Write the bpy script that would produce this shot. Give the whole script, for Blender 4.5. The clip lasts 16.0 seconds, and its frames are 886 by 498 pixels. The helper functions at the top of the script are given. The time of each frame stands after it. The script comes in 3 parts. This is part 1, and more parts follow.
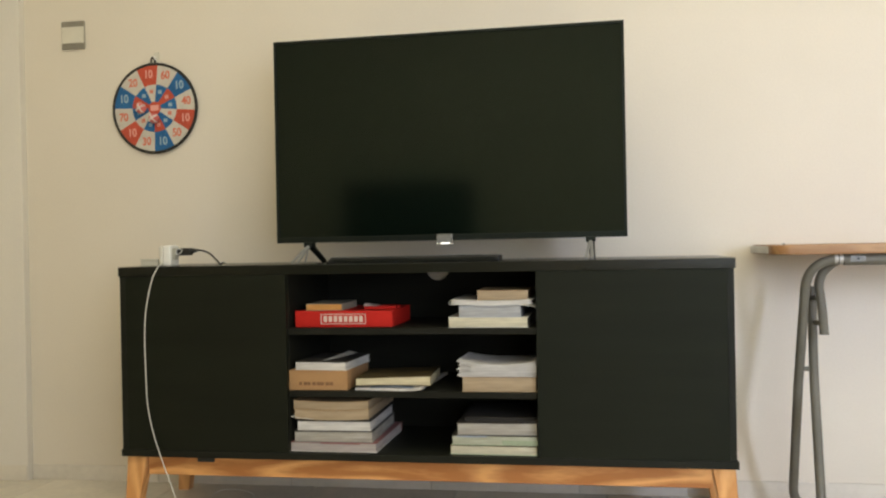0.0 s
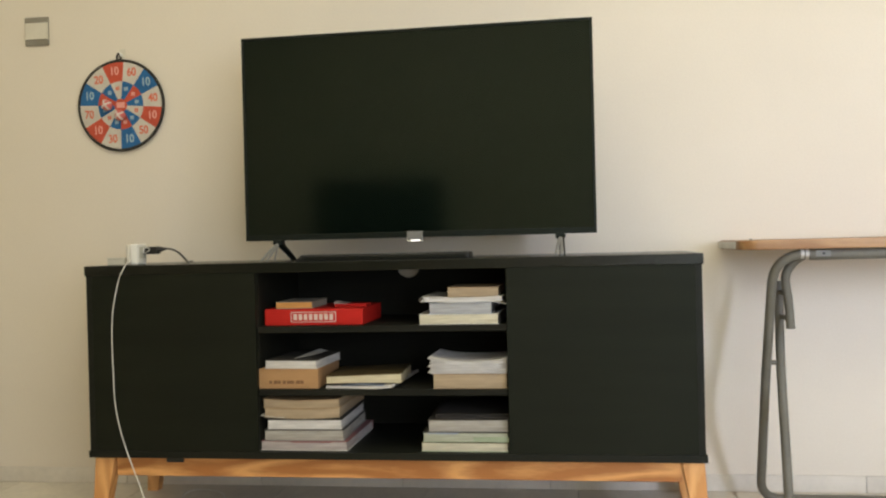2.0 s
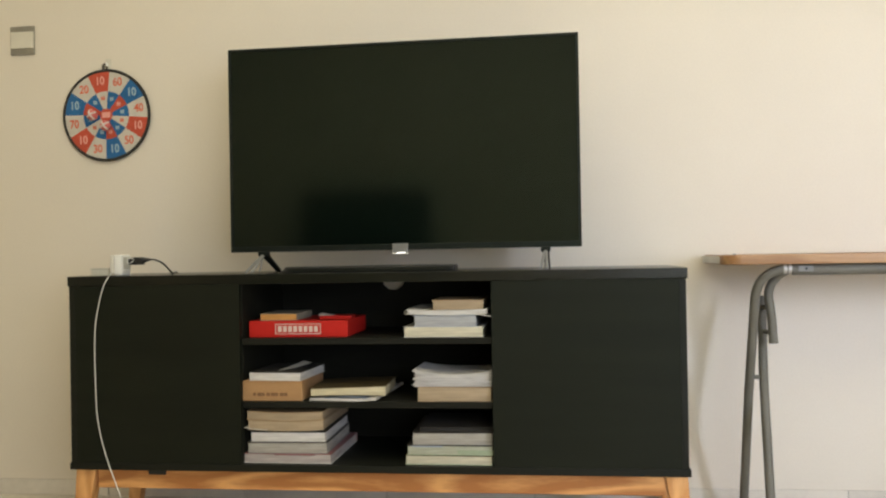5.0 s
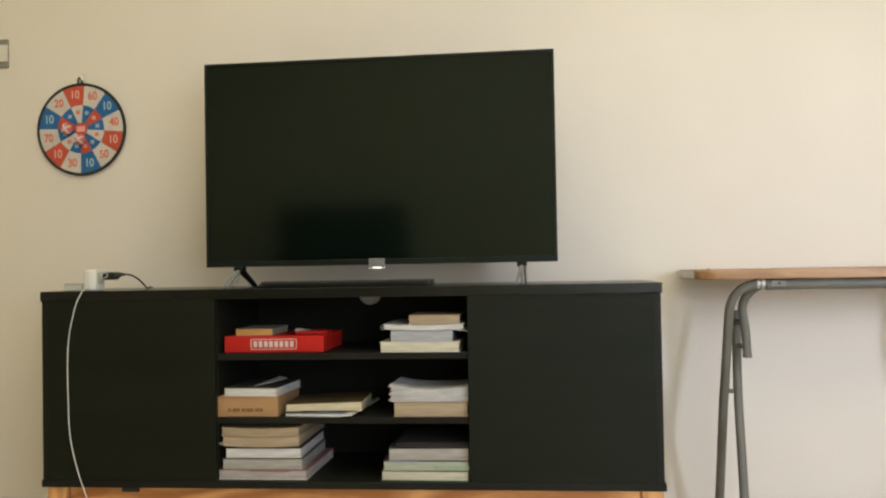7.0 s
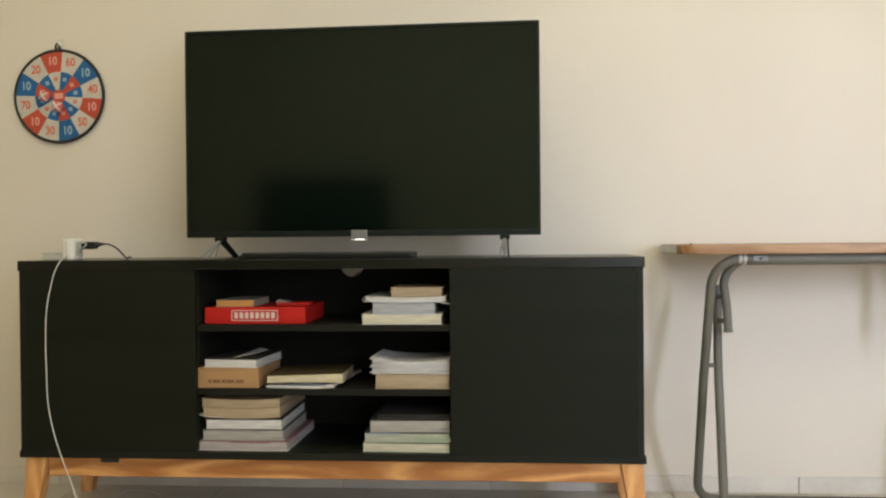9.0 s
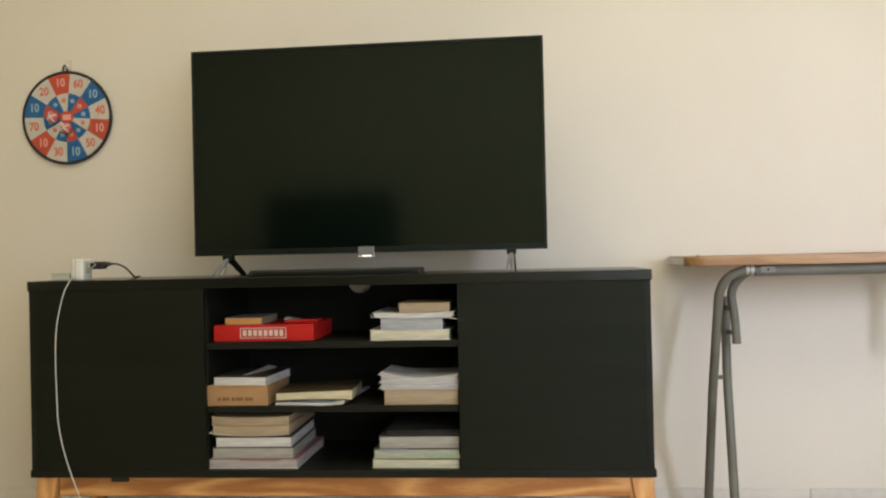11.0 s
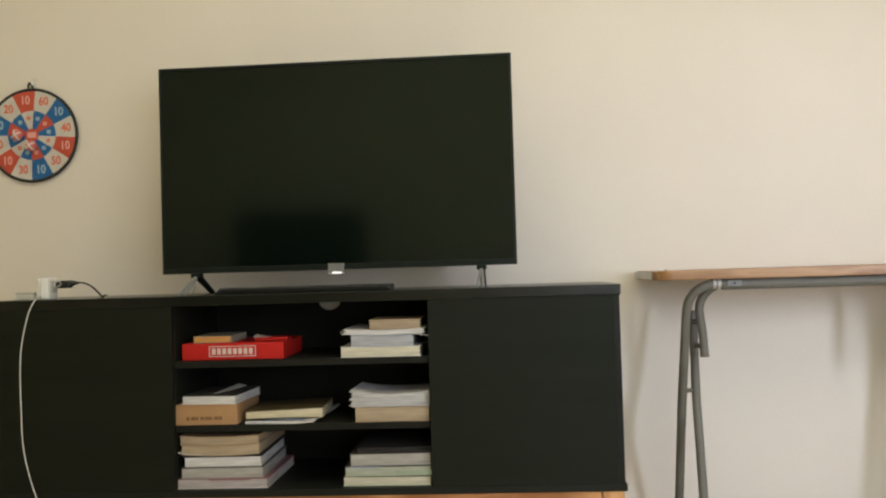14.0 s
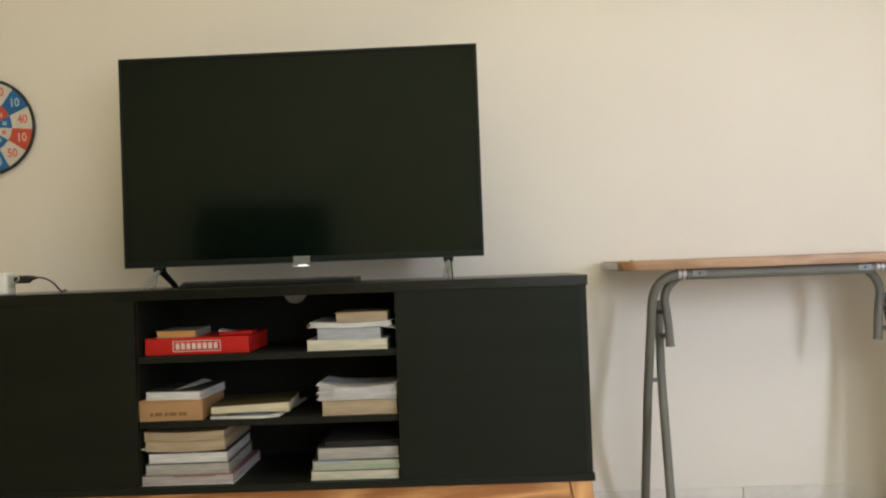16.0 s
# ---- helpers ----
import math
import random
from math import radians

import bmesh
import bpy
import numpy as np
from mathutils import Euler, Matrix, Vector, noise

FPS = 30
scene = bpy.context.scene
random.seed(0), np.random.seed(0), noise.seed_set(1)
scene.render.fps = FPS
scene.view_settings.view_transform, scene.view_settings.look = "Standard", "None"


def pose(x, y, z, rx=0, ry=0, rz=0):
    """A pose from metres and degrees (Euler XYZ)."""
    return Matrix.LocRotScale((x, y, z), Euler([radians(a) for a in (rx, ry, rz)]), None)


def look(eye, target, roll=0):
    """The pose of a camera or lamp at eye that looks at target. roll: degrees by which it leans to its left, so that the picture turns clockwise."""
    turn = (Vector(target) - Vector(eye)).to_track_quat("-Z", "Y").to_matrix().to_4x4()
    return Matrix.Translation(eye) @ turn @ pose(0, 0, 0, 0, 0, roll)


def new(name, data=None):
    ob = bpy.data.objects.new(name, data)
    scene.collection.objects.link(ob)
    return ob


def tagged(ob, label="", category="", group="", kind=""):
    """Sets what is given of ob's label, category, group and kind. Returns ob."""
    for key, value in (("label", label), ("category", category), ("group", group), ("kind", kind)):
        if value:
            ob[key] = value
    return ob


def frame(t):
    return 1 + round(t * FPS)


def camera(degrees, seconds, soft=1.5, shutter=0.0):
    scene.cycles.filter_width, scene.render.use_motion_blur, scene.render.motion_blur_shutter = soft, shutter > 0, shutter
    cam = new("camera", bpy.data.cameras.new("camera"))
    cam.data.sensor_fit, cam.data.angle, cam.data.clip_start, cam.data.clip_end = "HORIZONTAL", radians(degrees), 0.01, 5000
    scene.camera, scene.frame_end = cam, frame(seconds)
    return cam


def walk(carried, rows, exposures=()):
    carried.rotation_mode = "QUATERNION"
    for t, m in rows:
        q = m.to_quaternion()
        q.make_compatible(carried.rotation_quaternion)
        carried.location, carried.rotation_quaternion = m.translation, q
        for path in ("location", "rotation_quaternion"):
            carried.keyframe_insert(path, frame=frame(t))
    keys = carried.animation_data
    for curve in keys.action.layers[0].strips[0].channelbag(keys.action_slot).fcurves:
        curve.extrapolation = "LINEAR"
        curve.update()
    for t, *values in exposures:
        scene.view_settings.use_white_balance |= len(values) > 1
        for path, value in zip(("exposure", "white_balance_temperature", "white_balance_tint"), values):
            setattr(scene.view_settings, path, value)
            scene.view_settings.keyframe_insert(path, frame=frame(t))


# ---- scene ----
cam = camera(51.4, 16.0, 2.2)
PATH = [
    (0, (1.323, -2.785, 0.772), (0.979, -0.814, 0.763), -1.1),
    (0.5, (1.324, -2.785, 0.772), (1.004, -0.811, 0.786), -1.2),
    (1, (1.324, -2.781, 0.771), (1.026, -0.804, 0.763), -1.4),
    (1.5, (1.325, -2.78, 0.771), (1.037, -0.801, 0.759), -1.2),
    (2, (1.326, -2.782, 0.771), (1.043, -0.802, 0.755), -1.4),
    (2.5, (1.325, -2.783, 0.772), (1.053, -0.801, 0.769), -1.1),
    (3, (1.326, -2.783, 0.772), (1.063, -0.801, 0.776), -1.0),
    (3.5, (1.326, -2.784, 0.772), (1.065, -0.801, 0.785), -1.1),
    (6, (1.327, -2.785, 0.774), (1.09, -0.799, 0.781), -1.0),
    (6.5, (1.329, -2.787, 0.773), (1.108, -0.799, 0.806), -1.2),
    (7, (1.332, -2.787, 0.774), (1.128, -0.797, 0.814), -1.0),
    (7.5, (1.328, -2.782, 0.773), (1.163, -0.789, 0.794), -0.7),
    (8, (1.327, -2.783, 0.773), (1.169, -0.789, 0.799), -0.6),
    (8.5, (1.33, -2.781, 0.772), (1.171, -0.787, 0.785), -0.5),
    (9, (1.329, -2.775, 0.771), (1.163, -0.782, 0.753), -0.5),
    (11.5, (1.33, -2.782, 0.775), (1.154, -0.79, 0.792), -1.5),
    (12, (1.331, -2.777, 0.776), (1.185, -0.783, 0.765), -1.9),
    (12.5, (1.334, -2.782, 0.776), (1.189, -0.788, 0.809), -1.8),
    (13, (1.334, -2.785, 0.776), (1.189, -0.79, 0.812), -1.9),
    (13.5, (1.331, -2.787, 0.775), (1.174, -0.794, 0.818), -1.5),
    (14, (1.329, -2.785, 0.772), (1.215, -0.789, 0.82), -1.7),
    (14.5, (1.326, -2.782, 0.77), (1.225, -0.785, 0.792), -1.9),
    (15, (1.32, -2.778, 0.771), (1.27, -0.779, 0.798), -1.9),
    (15.5, (1.318, -2.78, 0.771), (1.27, -0.781, 0.813), -2.1),
    (16, (1.317, -2.775, 0.771), (1.284, -0.775, 0.8), -2.1),
]
walk(cam, [(t, look(eye, target, roll)) for t, eye, target, roll in PATH], [(0.0, -0.05), (6.0, -0.08), (9.0, -0.17), (12.0, -0.19), (16.0, -0.29)])

# ---- light ----
world = bpy.data.worlds.new("sky")
scene.world = world
world.use_nodes = True
sky = world.node_tree.nodes.new("ShaderNodeTexSky")
sky.sky_type = "NISHITA"
sky.sun_disc = False
sky.sun_elevation, sky.sun_rotation = radians(35), radians(150)
back = world.node_tree.nodes["Background"]
back.inputs["Strength"].default_value = 0.1
world.node_tree.links.new(sky.outputs["Color"], back.inputs["Color"])


def area_lamp(name, eye, target, width, height, watts, colour, spread=180):
    data = bpy.data.lights.new(name, "AREA")
    data.shape, data.size, data.size_y = "RECTANGLE", width, height
    data.energy, data.color, data.spread = watts, colour, radians(spread)
    ob = new(name, data)
    ob.matrix_world = look(eye, target)
    return ob


# Soft cool fill added from the rear; no such window is in view.
area_lamp("window_daylight", (2.45, -3.58, 1.25), (1.0, 0, 0.7), 1.55, 1.5, 27, (0.79, 0.89, 0.96))
area_lamp("side_window_daylight", (3.8, -3.56, 1.2), (2.15, 0, 0.55), 0.38, 1.5, 8.0, (0.70, 0.775, 1.0), 54)  # unseen source; spread narrowed to keep the beam off television and shelves
# Broad warm fill added below the ceiling; no fitting is known there.
area_lamp("warm_overhead_fill", (1.20, -1.90, 2.52), (1.20, -1.90, 0), 3.4, 2.3, 45.5, (1.0, 0.937, 0.695))


# ---- materials ----
def material(name, colour, rough=0.5, spread=0.06, scale=6.0, fine=120.0, bump=0.1, metal=0.0, stretch=(1, 1, 1), second=None, spec=0.5, coords="Object"):
    """Two scales of noise vary a base colour; the fine one also gives relief."""
    m = bpy.data.materials.new(name)
    m.use_nodes = True
    n, links = m.node_tree.nodes, m.node_tree.links
    shader = n["Principled BSDF"]
    shader.inputs["Roughness"].default_value = rough
    shader.inputs["Metallic"].default_value = metal
    shader.inputs["Specular IOR Level"].default_value = spec
    place, turn = n.new("ShaderNodeTexCoord"), n.new("ShaderNodeMapping")
    turn.inputs["Scale"].default_value = stretch
    links.new(place.outputs[coords], turn.inputs["Vector"])
    big, small = n.new("ShaderNodeTexNoise"), n.new("ShaderNodeTexNoise")
    big.inputs["Scale"].default_value, small.inputs["Scale"].default_value = scale, fine
    big.inputs["Detail"].default_value, small.inputs["Detail"].default_value = 4, 3
    for node in (big, small):
        links.new(turn.outputs["Vector"], node.inputs["Vector"])
    blend = n.new("ShaderNodeMath")
    blend.operation = "MULTIPLY_ADD"
    blend.inputs[1].default_value = 0.35
    links.new(small.outputs["Fac"], blend.inputs[0])
    links.new(big.outputs["Fac"], blend.inputs[2])
    ramp = n.new("ShaderNodeValToRGB")
    low = second or [c * (1 - 2 * spread) for c in colour]
    high = colour if second else [min(1, c * (1 + spread)) for c in colour]
    ramp.color_ramp.elements[0].position, ramp.color_ramp.elements[1].position = 0.42, 0.92
    ramp.color_ramp.elements[0].color, ramp.color_ramp.elements[1].color = (*low, 1), (*high, 1)
    links.new(blend.outputs["Value"], ramp.inputs["Fac"])
    links.new(ramp.outputs["Color"], shader.inputs["Base Color"])
    if bump:
        relief = n.new("ShaderNodeBump")
        relief.inputs["Strength"].default_value, relief.inputs["Distance"].default_value = bump, 0.002
        links.new(small.outputs["Fac"], relief.inputs["Height"])
        links.new(relief.outputs["Normal"], shader.inputs["Normal"])
    return m


def pine(name, light, dark, along=(1, 6, 6), scale=3.0):
    """Pine: growth rings drawn out along the plank, with flamed patches."""
    m = bpy.data.materials.new(name)
    m.use_nodes = True
    n, links = m.node_tree.nodes, m.node_tree.links
    shader = n["Principled BSDF"]
    shader.inputs["Roughness"].default_value = 0.42
    place, turn = n.new("ShaderNodeTexCoord"), n.new("ShaderNodeMapping")
    turn.inputs["Scale"].default_value = along
    links.new(place.outputs["Object"], turn.inputs["Vector"])
    warp = n.new("ShaderNodeTexNoise")
    warp.inputs["Scale"].default_value, warp.inputs["Detail"].default_value = 2.3, 1
    links.new(turn.outputs["Vector"], warp.inputs["Vector"])
    rings = n.new("ShaderNodeMath")
    rings.operation = "MULTIPLY"
    rings.inputs[1].default_value = scale * 2
    links.new(warp.outputs["Fac"], rings.inputs[0])
    saw = n.new("ShaderNodeMath")
    saw.operation = "PINGPONG"
    saw.inputs[1].default_value = 0.5
    links.new(rings.outputs["Value"], saw.inputs[0])
    fine = n.new("ShaderNodeTexNoise")
    fine.inputs["Scale"].default_value, fine.inputs["Detail"].default_value = 30, 4
    links.new(turn.outputs["Vector"], fine.inputs["Vector"])
    add = n.new("ShaderNodeMath")
    add.operation = "MULTIPLY_ADD"
    add.inputs[1].default_value = 0.35
    links.new(fine.outputs["Fac"], add.inputs[0])
    links.new(saw.outputs["Value"], add.inputs[2])
    ramp = n.new("ShaderNodeValToRGB")
    ramp.color_ramp.elements[0].position, ramp.color_ramp.elements[1].position = 0.22, 0.56
    ramp.color_ramp.elements[0].color, ramp.color_ramp.elements[1].color = (*light, 1), (*dark, 1)
    links.new(add.outputs["Value"], ramp.inputs["Fac"])
    links.new(ramp.outputs["Color"], shader.inputs["Base Color"])
    relief = n.new("ShaderNodeBump")
    relief.inputs["Strength"].default_value, relief.inputs["Distance"].default_value = 0.15, 0.001
    links.new(fine.outputs["Fac"], relief.inputs["Height"])
    links.new(relief.outputs["Normal"], shader.inputs["Normal"])
    return m


def paper(name, colour, lines=260.0):
    """Leaf edges of a closed book: fine uneven lines that run along the block."""
    return material(name, colour, 0.85, 0.24, 22, lines * 0.7, 0.6, stretch=(0.09, 0.09, 1), spec=0.2)


def glowing(name, colour, strength):
    m = bpy.data.materials.new(name)
    m.use_nodes = True
    shader = m.node_tree.nodes["Principled BSDF"]
    shader.inputs["Base Color"].default_value = (*colour, 1)
    shader.inputs["Emission Color"].default_value = (*colour, 1)
    shader.inputs["Emission Strength"].default_value = strength
    return m


WALL = material("cream_wall_paint", (0.77, 0.70, 0.595), 0.75, 0.035, 1.3, 160, 0.12, spec=0.25)
# A little lighter and cooler than WALL.
PALE_WALL = material("pale_pilaster_tone", (0.78, 0.735, 0.665), 0.75, 0.035, 1.3, 160, 0.12, spec=0.25)
WHITE_PAINT = material("white_ceiling_paint", (0.8, 0.77, 0.7), 0.8, 0.03, 1.5, 120, 0.1)
TILE = material("pale_grey_floor_tile", (0.74, 0.68, 0.58), 0.4, 0.12, 3.5, 40, 0.05)
GROUT = material("tile_grout", (0.56, 0.52, 0.45), 0.9, 0.1, 10, 200, 0.2)
SKIRT = material("skirting_tile", (0.70, 0.645, 0.56), 0.35, 0.08, 4, 60, 0.04)
BLACK_WOOD = material("black_brown_foil", (0.0088, 0.0098, 0.0062), 0.55, 0.15, 3, 60, 0.08, stretch=(1, 6, 8), spec=0.22)
BLACK_DOOR = material("black_brown_door_foil", (0.0082, 0.0096, 0.0060), 0.55, 0.12, 3, 60, 0.08, stretch=(1, 6, 8), spec=0.18)
BLACK_TOP = material("black_brown_top_foil", (0.0085, 0.0095, 0.0062), 0.26, 0.15, 3, 60, 0.03, stretch=(1, 6, 8), spec=0.32)
# Same dark foil, colour lifted against the deep shade inside the shelves.
INSIDE = material("lifted_shelf_foil", (0.014, 0.0138, 0.010), 0.65, 0.15, 4, 60, 0.08, stretch=(1, 4, 6), spec=0.12)
PINE = pine("pine_apron", (0.76, 0.38, 0.135), (0.42, 0.16, 0.043), (0.8, 4.5, 4.5))
PINE_LEG = pine("pine_leg", (0.80, 0.43, 0.17), (0.62, 0.29, 0.095), (6, 6, 1.2))
TABLE_WOOD = pine("beech_table_edge", (0.38, 0.215, 0.095), (0.28, 0.14, 0.055), (1.5, 10, 12), 2.0)
STEEL = material("grey_lacquered_tube", (0.140, 0.132, 0.108), 0.5, 0.1, 9, 150, 0.08, spec=0.35)
BRIGHT_STEEL = material("bright_metal_sleeve", (0.50, 0.48, 0.45), 0.45, 0.1, 20, 200, 0.05, metal=0.5)
HINGE = material("dull_zinc", (0.16, 0.157, 0.145), 0.45, 0.1, 20, 200, 0.05, metal=0.2)
PALE_GREY = material("pale_grey_end", (0.74, 0.71, 0.66), 0.5, 0.08, 14, 150, 0.06)
TV_SHELL = material("black_television_plastic", (0.007, 0.0085, 0.007), 0.5, 0.1, 8, 300, 0.05, spec=0.22)
TV_GLASS = material("dark_screen", (0.0025, 0.0052, 0.0036), 0.10, 0.1, 2, 30, 0.0, spec=0.40)
for tinted, tint in ((TV_GLASS, (0.84, 1.0, 0.90)), (BLACK_DOOR, (0.95, 1.0, 0.87)), (TV_SHELL, (0.85, 1.0, 0.88))):
    tinted.node_tree.nodes["Principled BSDF"].inputs["Specular Tint"].default_value = (*tint, 1)  # reflected light tinted faintly green by colour, not by a coating
SILVER = material("silver_badge", (0.20, 0.20, 0.19), 0.45, 0.05, 30, 200, 0.03, metal=0.3)
LED = glowing("status_light", (1.0, 0.97, 0.95), 1.1)
FOOT = material("grey_stand_metal", (0.36, 0.355, 0.34), 0.4, 0.1, 20, 200, 0.05, metal=0.35)
BLACK_PLASTIC = material("black_plastic", (0.013, 0.013, 0.012), 0.45, 0.15, 14, 200, 0.12)
WHITE_PLASTIC = material("white_plastic", (0.86, 0.85, 0.82), 0.35, 0.04, 12, 200, 0.03)
CLEAR_PLASTIC = material("milky_plastic", (0.6, 0.58, 0.5), 0.3, 0.05, 14, 160, 0.03)
DULL_WHITE = material("dull_white_plastic", (0.72, 0.69, 0.62), 0.45, 0.05, 14, 160, 0.03)
CABLE_WHITE = material("white_cable_rubber", (0.75, 0.74, 0.70), 0.5, 0.04, 20, 200, 0.03)
RED_CARD = material("red_printed_card", (0.54, 0.018, 0.012), 0.55, 0.07, 9, 150, 0.06, spec=0.25)
WHITE_PRINT = material("white_print", (0.68, 0.56, 0.5), 0.5, 0.05, 30, 200, 0.02)
BROWN_CARD = material("brown_cardboard", (0.40, 0.225, 0.10), 0.8, 0.08, 9, 150, 0.15, stretch=(1, 1, 3))
BROWN_PRINT = material("dark_brown_print", (0.2, 0.1, 0.045), 0.8, 0.1, 30, 200, 0.02)
DART_RED = material("red_felt", (0.54, 0.085, 0.045), 0.9, 0.1, 25, 400, 0.5)
DART_BLUE = material("blue_felt", (0.022, 0.13, 0.32), 0.9, 0.1, 25, 400, 0.5)
DART_WHITE = material("white_felt", (0.59, 0.545, 0.475), 0.9, 0.06, 25, 400, 0.5)
DART_RIM = material("black_binding_tape", (0.026, 0.024, 0.020), 0.75, 0.15, 25, 300, 0.4)
ORANGE_PRINT = material("orange_red_print", (0.66, 0.15, 0.08), 0.85, 0.05, 30, 300, 0.1)
PINK_PRINT = material("pink_print", (0.76, 0.36, 0.30), 0.85, 0.05, 30, 300, 0.1)
BLUE_PRINT = material("pale_blue_print", (0.34, 0.46, 0.54), 0.85, 0.05, 30, 300, 0.1)
PALE_PRINT = material("pale_print", (0.72, 0.62, 0.58), 0.85, 0.05, 30, 300, 0.1)
BALL_RED = material("red_ball_plastic", (0.66, 0.16, 0.14), 0.35, 0.06, 30, 200, 0.03)
SWITCH_GREY = material("grey_switch_plate", (0.30, 0.28, 0.235), 0.35, 0.05, 30, 200, 0.02, metal=0.3)
SWITCH_WHITE = material("white_switch_rocker", (0.7, 0.66, 0.56), 0.35, 0.04, 20, 200, 0.02)
SOFA = material("dark_upholstery", (0.012, 0.012, 0.011), 0.95, 0.2, 12, 300, 0.4, spec=0.1)
GLASS = bpy.data.materials.new("window_glass")
GLASS.use_nodes = True
GLASS.node_tree.nodes["Principled BSDF"].inputs["Transmission Weight"].default_value = 1
GLASS.node_tree.nodes["Principled BSDF"].inputs["Roughness"].default_value = 0.0
PAGES = {
    "white": paper("white_leaf_edges", (0.72, 0.695, 0.67)),
    "grey": paper("grey_leaf_edges", (0.430, 0.404, 0.361)),
    "cream": paper("cream_leaf_edges", (0.68, 0.63, 0.48)),
    "tan": paper("tan_leaf_edges", (0.455, 0.350, 0.235), 200),
    "blue": paper("bluish_leaf_edges", (0.44, 0.445, 0.46)),
    "pink": paper("pinkish_leaf_edges", (0.516, 0.456, 0.430)),
    "green": paper("greenish_leaf_edges", (0.473, 0.482, 0.378)),
    "yellow": paper("yellowed_leaf_edges", (0.70, 0.62, 0.42)),
    "dark": paper("dark_leaf_edges", (0.05, 0.045, 0.04)),
    "orange": paper("orange_leaf_edges", (0.80, 0.42, 0.13), 200),
}


def cover(name, colour, rough=0.7):
    return material(name, colour, rough, 0.1, 8, 120, 0.06, spec=0.2)


COVERS = {
    "dark": cover("dark_cover_and_gap", (0.05, 0.045, 0.04)),
    "white": cover("white_cover_card", (0.62, 0.6, 0.55)),
    "grey": cover("grey_cover_card", (0.24, 0.23, 0.22)),
    "tan": cover("tan_cover_card", (0.40, 0.28, 0.16)),
    "blue": cover("grey_blue_cover_card", (0.34, 0.38, 0.45)),
    "pink": cover("faded_red_cover_card", (0.30, 0.14, 0.14)),
    "green": cover("pale_green_cover_card", (0.34, 0.40, 0.28)),
    "brown": cover("olive_brown_cover_card", (0.085, 0.06, 0.025)),
    "beige": cover("worn_beige_cover_card", (0.36, 0.32, 0.25)),
    "gap_blue": cover("gap_blue_cover_card", (0.20, 0.24, 0.33)),
}


# ---- mesh helpers ----
def part(name, bm, mat, parent=None, label=""):
    me = bpy.data.meshes.new(name)
    bmesh.ops.recalc_face_normals(bm, faces=bm.faces)
    bm.to_mesh(me)
    bm.free()
    me.materials.append(mat)
    ob = new(name, me)
    ob.parent = parent
    return tagged(ob, label)


def smooth(ob, degrees=40):
    ob.data.shade_smooth()
    ob.data.set_sharp_from_angle(angle=radians(degrees))
    return ob


def thing(name, m, label, category, group="", kind=""):
    ob = new(name)
    ob.empty_display_size = 0.05
    ob.matrix_world = m
    return tagged(ob, label, category, group, kind)


def block(x0, x1, y0, y1, z0, z1, bevel=0.0, steps=2):
    bm = bmesh.new()
    bmesh.ops.create_cube(bm, size=1)
    for v in bm.verts:
        v.co = ((x0 + x1) / 2 + v.co.x * (x1 - x0), (y0 + y1) / 2 + v.co.y * (y1 - y0), (z0 + z1) / 2 + v.co.z * (z1 - z0))
    if bevel:
        bmesh.ops.bevel(bm, geom=bm.edges[:], offset=bevel, segments=steps, profile=0.5, affect="EDGES")
    return bm


def slab(x0, x1, y0, y1, z0, z1, rise=None, nx=14, ny=4):
    """A sheet or block whose surface rises by rise(u, v), u along x and v along y from 0 to 1."""
    bm = bmesh.new()
    rise = rise or (lambda u, v: 0)
    layers = []
    for z in (z0, z1):
        layers.append([[bm.verts.new((x0 + (x1 - x0) * i / nx, y0 + (y1 - y0) * j / ny, z + rise(i / nx, j / ny))) for j in range(ny + 1)] for i in range(nx + 1)])
    low, high = layers
    for i in range(nx):
        for j in range(ny):
            bm.faces.new((low[i][j], low[i][j + 1], low[i + 1][j + 1], low[i + 1][j]))
            bm.faces.new((high[i][j], high[i + 1][j], high[i + 1][j + 1], high[i][j + 1]))
    for i in range(nx):
        for j in (0, ny):
            bm.faces.new((low[i][j], low[i + 1][j], high[i + 1][j], high[i][j]))
    for j in range(ny):
        for i in (0, nx):
            bm.faces.new((low[i][j], low[i][j + 1], high[i][j + 1], high[i][j]))
    return bm


def rounded(points, radius, steps=7):
    """A polyline with its inner corners rounded."""
    pts = [Vector(p) for p in points]
    out = [pts[0]]
    for a, b, c in zip(pts, pts[1:], pts[2:]):
        r = min(radius, (a - b).length * 0.49, (c - b).length * 0.49)
        p, q = b + (a - b).normalized() * r, b + (c - b).normalized() * r
        for k in range(steps + 1):
            t = k / steps
            out.append(p * (1 - t) ** 2 + b * 2 * t * (1 - t) + q * t ** 2)
    return out + [pts[-1]]


def flowing(points, steps=8):
    """A smooth curve through points."""
    pts = [Vector(p) for p in points]
    pts = [2 * pts[0] - pts[1]] + pts + [2 * pts[-1] - pts[-2]]
    out = []
    for a, b, c, d in zip(pts, pts[1:], pts[2:], pts[3:]):
        for k in range(steps):
            t = k / steps
            out.append(0.5 * (2 * b + (c - a) * t + (2 * a - 5 * b + 4 * c - d) * t * t + (3 * b - a - 3 * c + d) * t ** 3))
    return out + [pts[-2]]


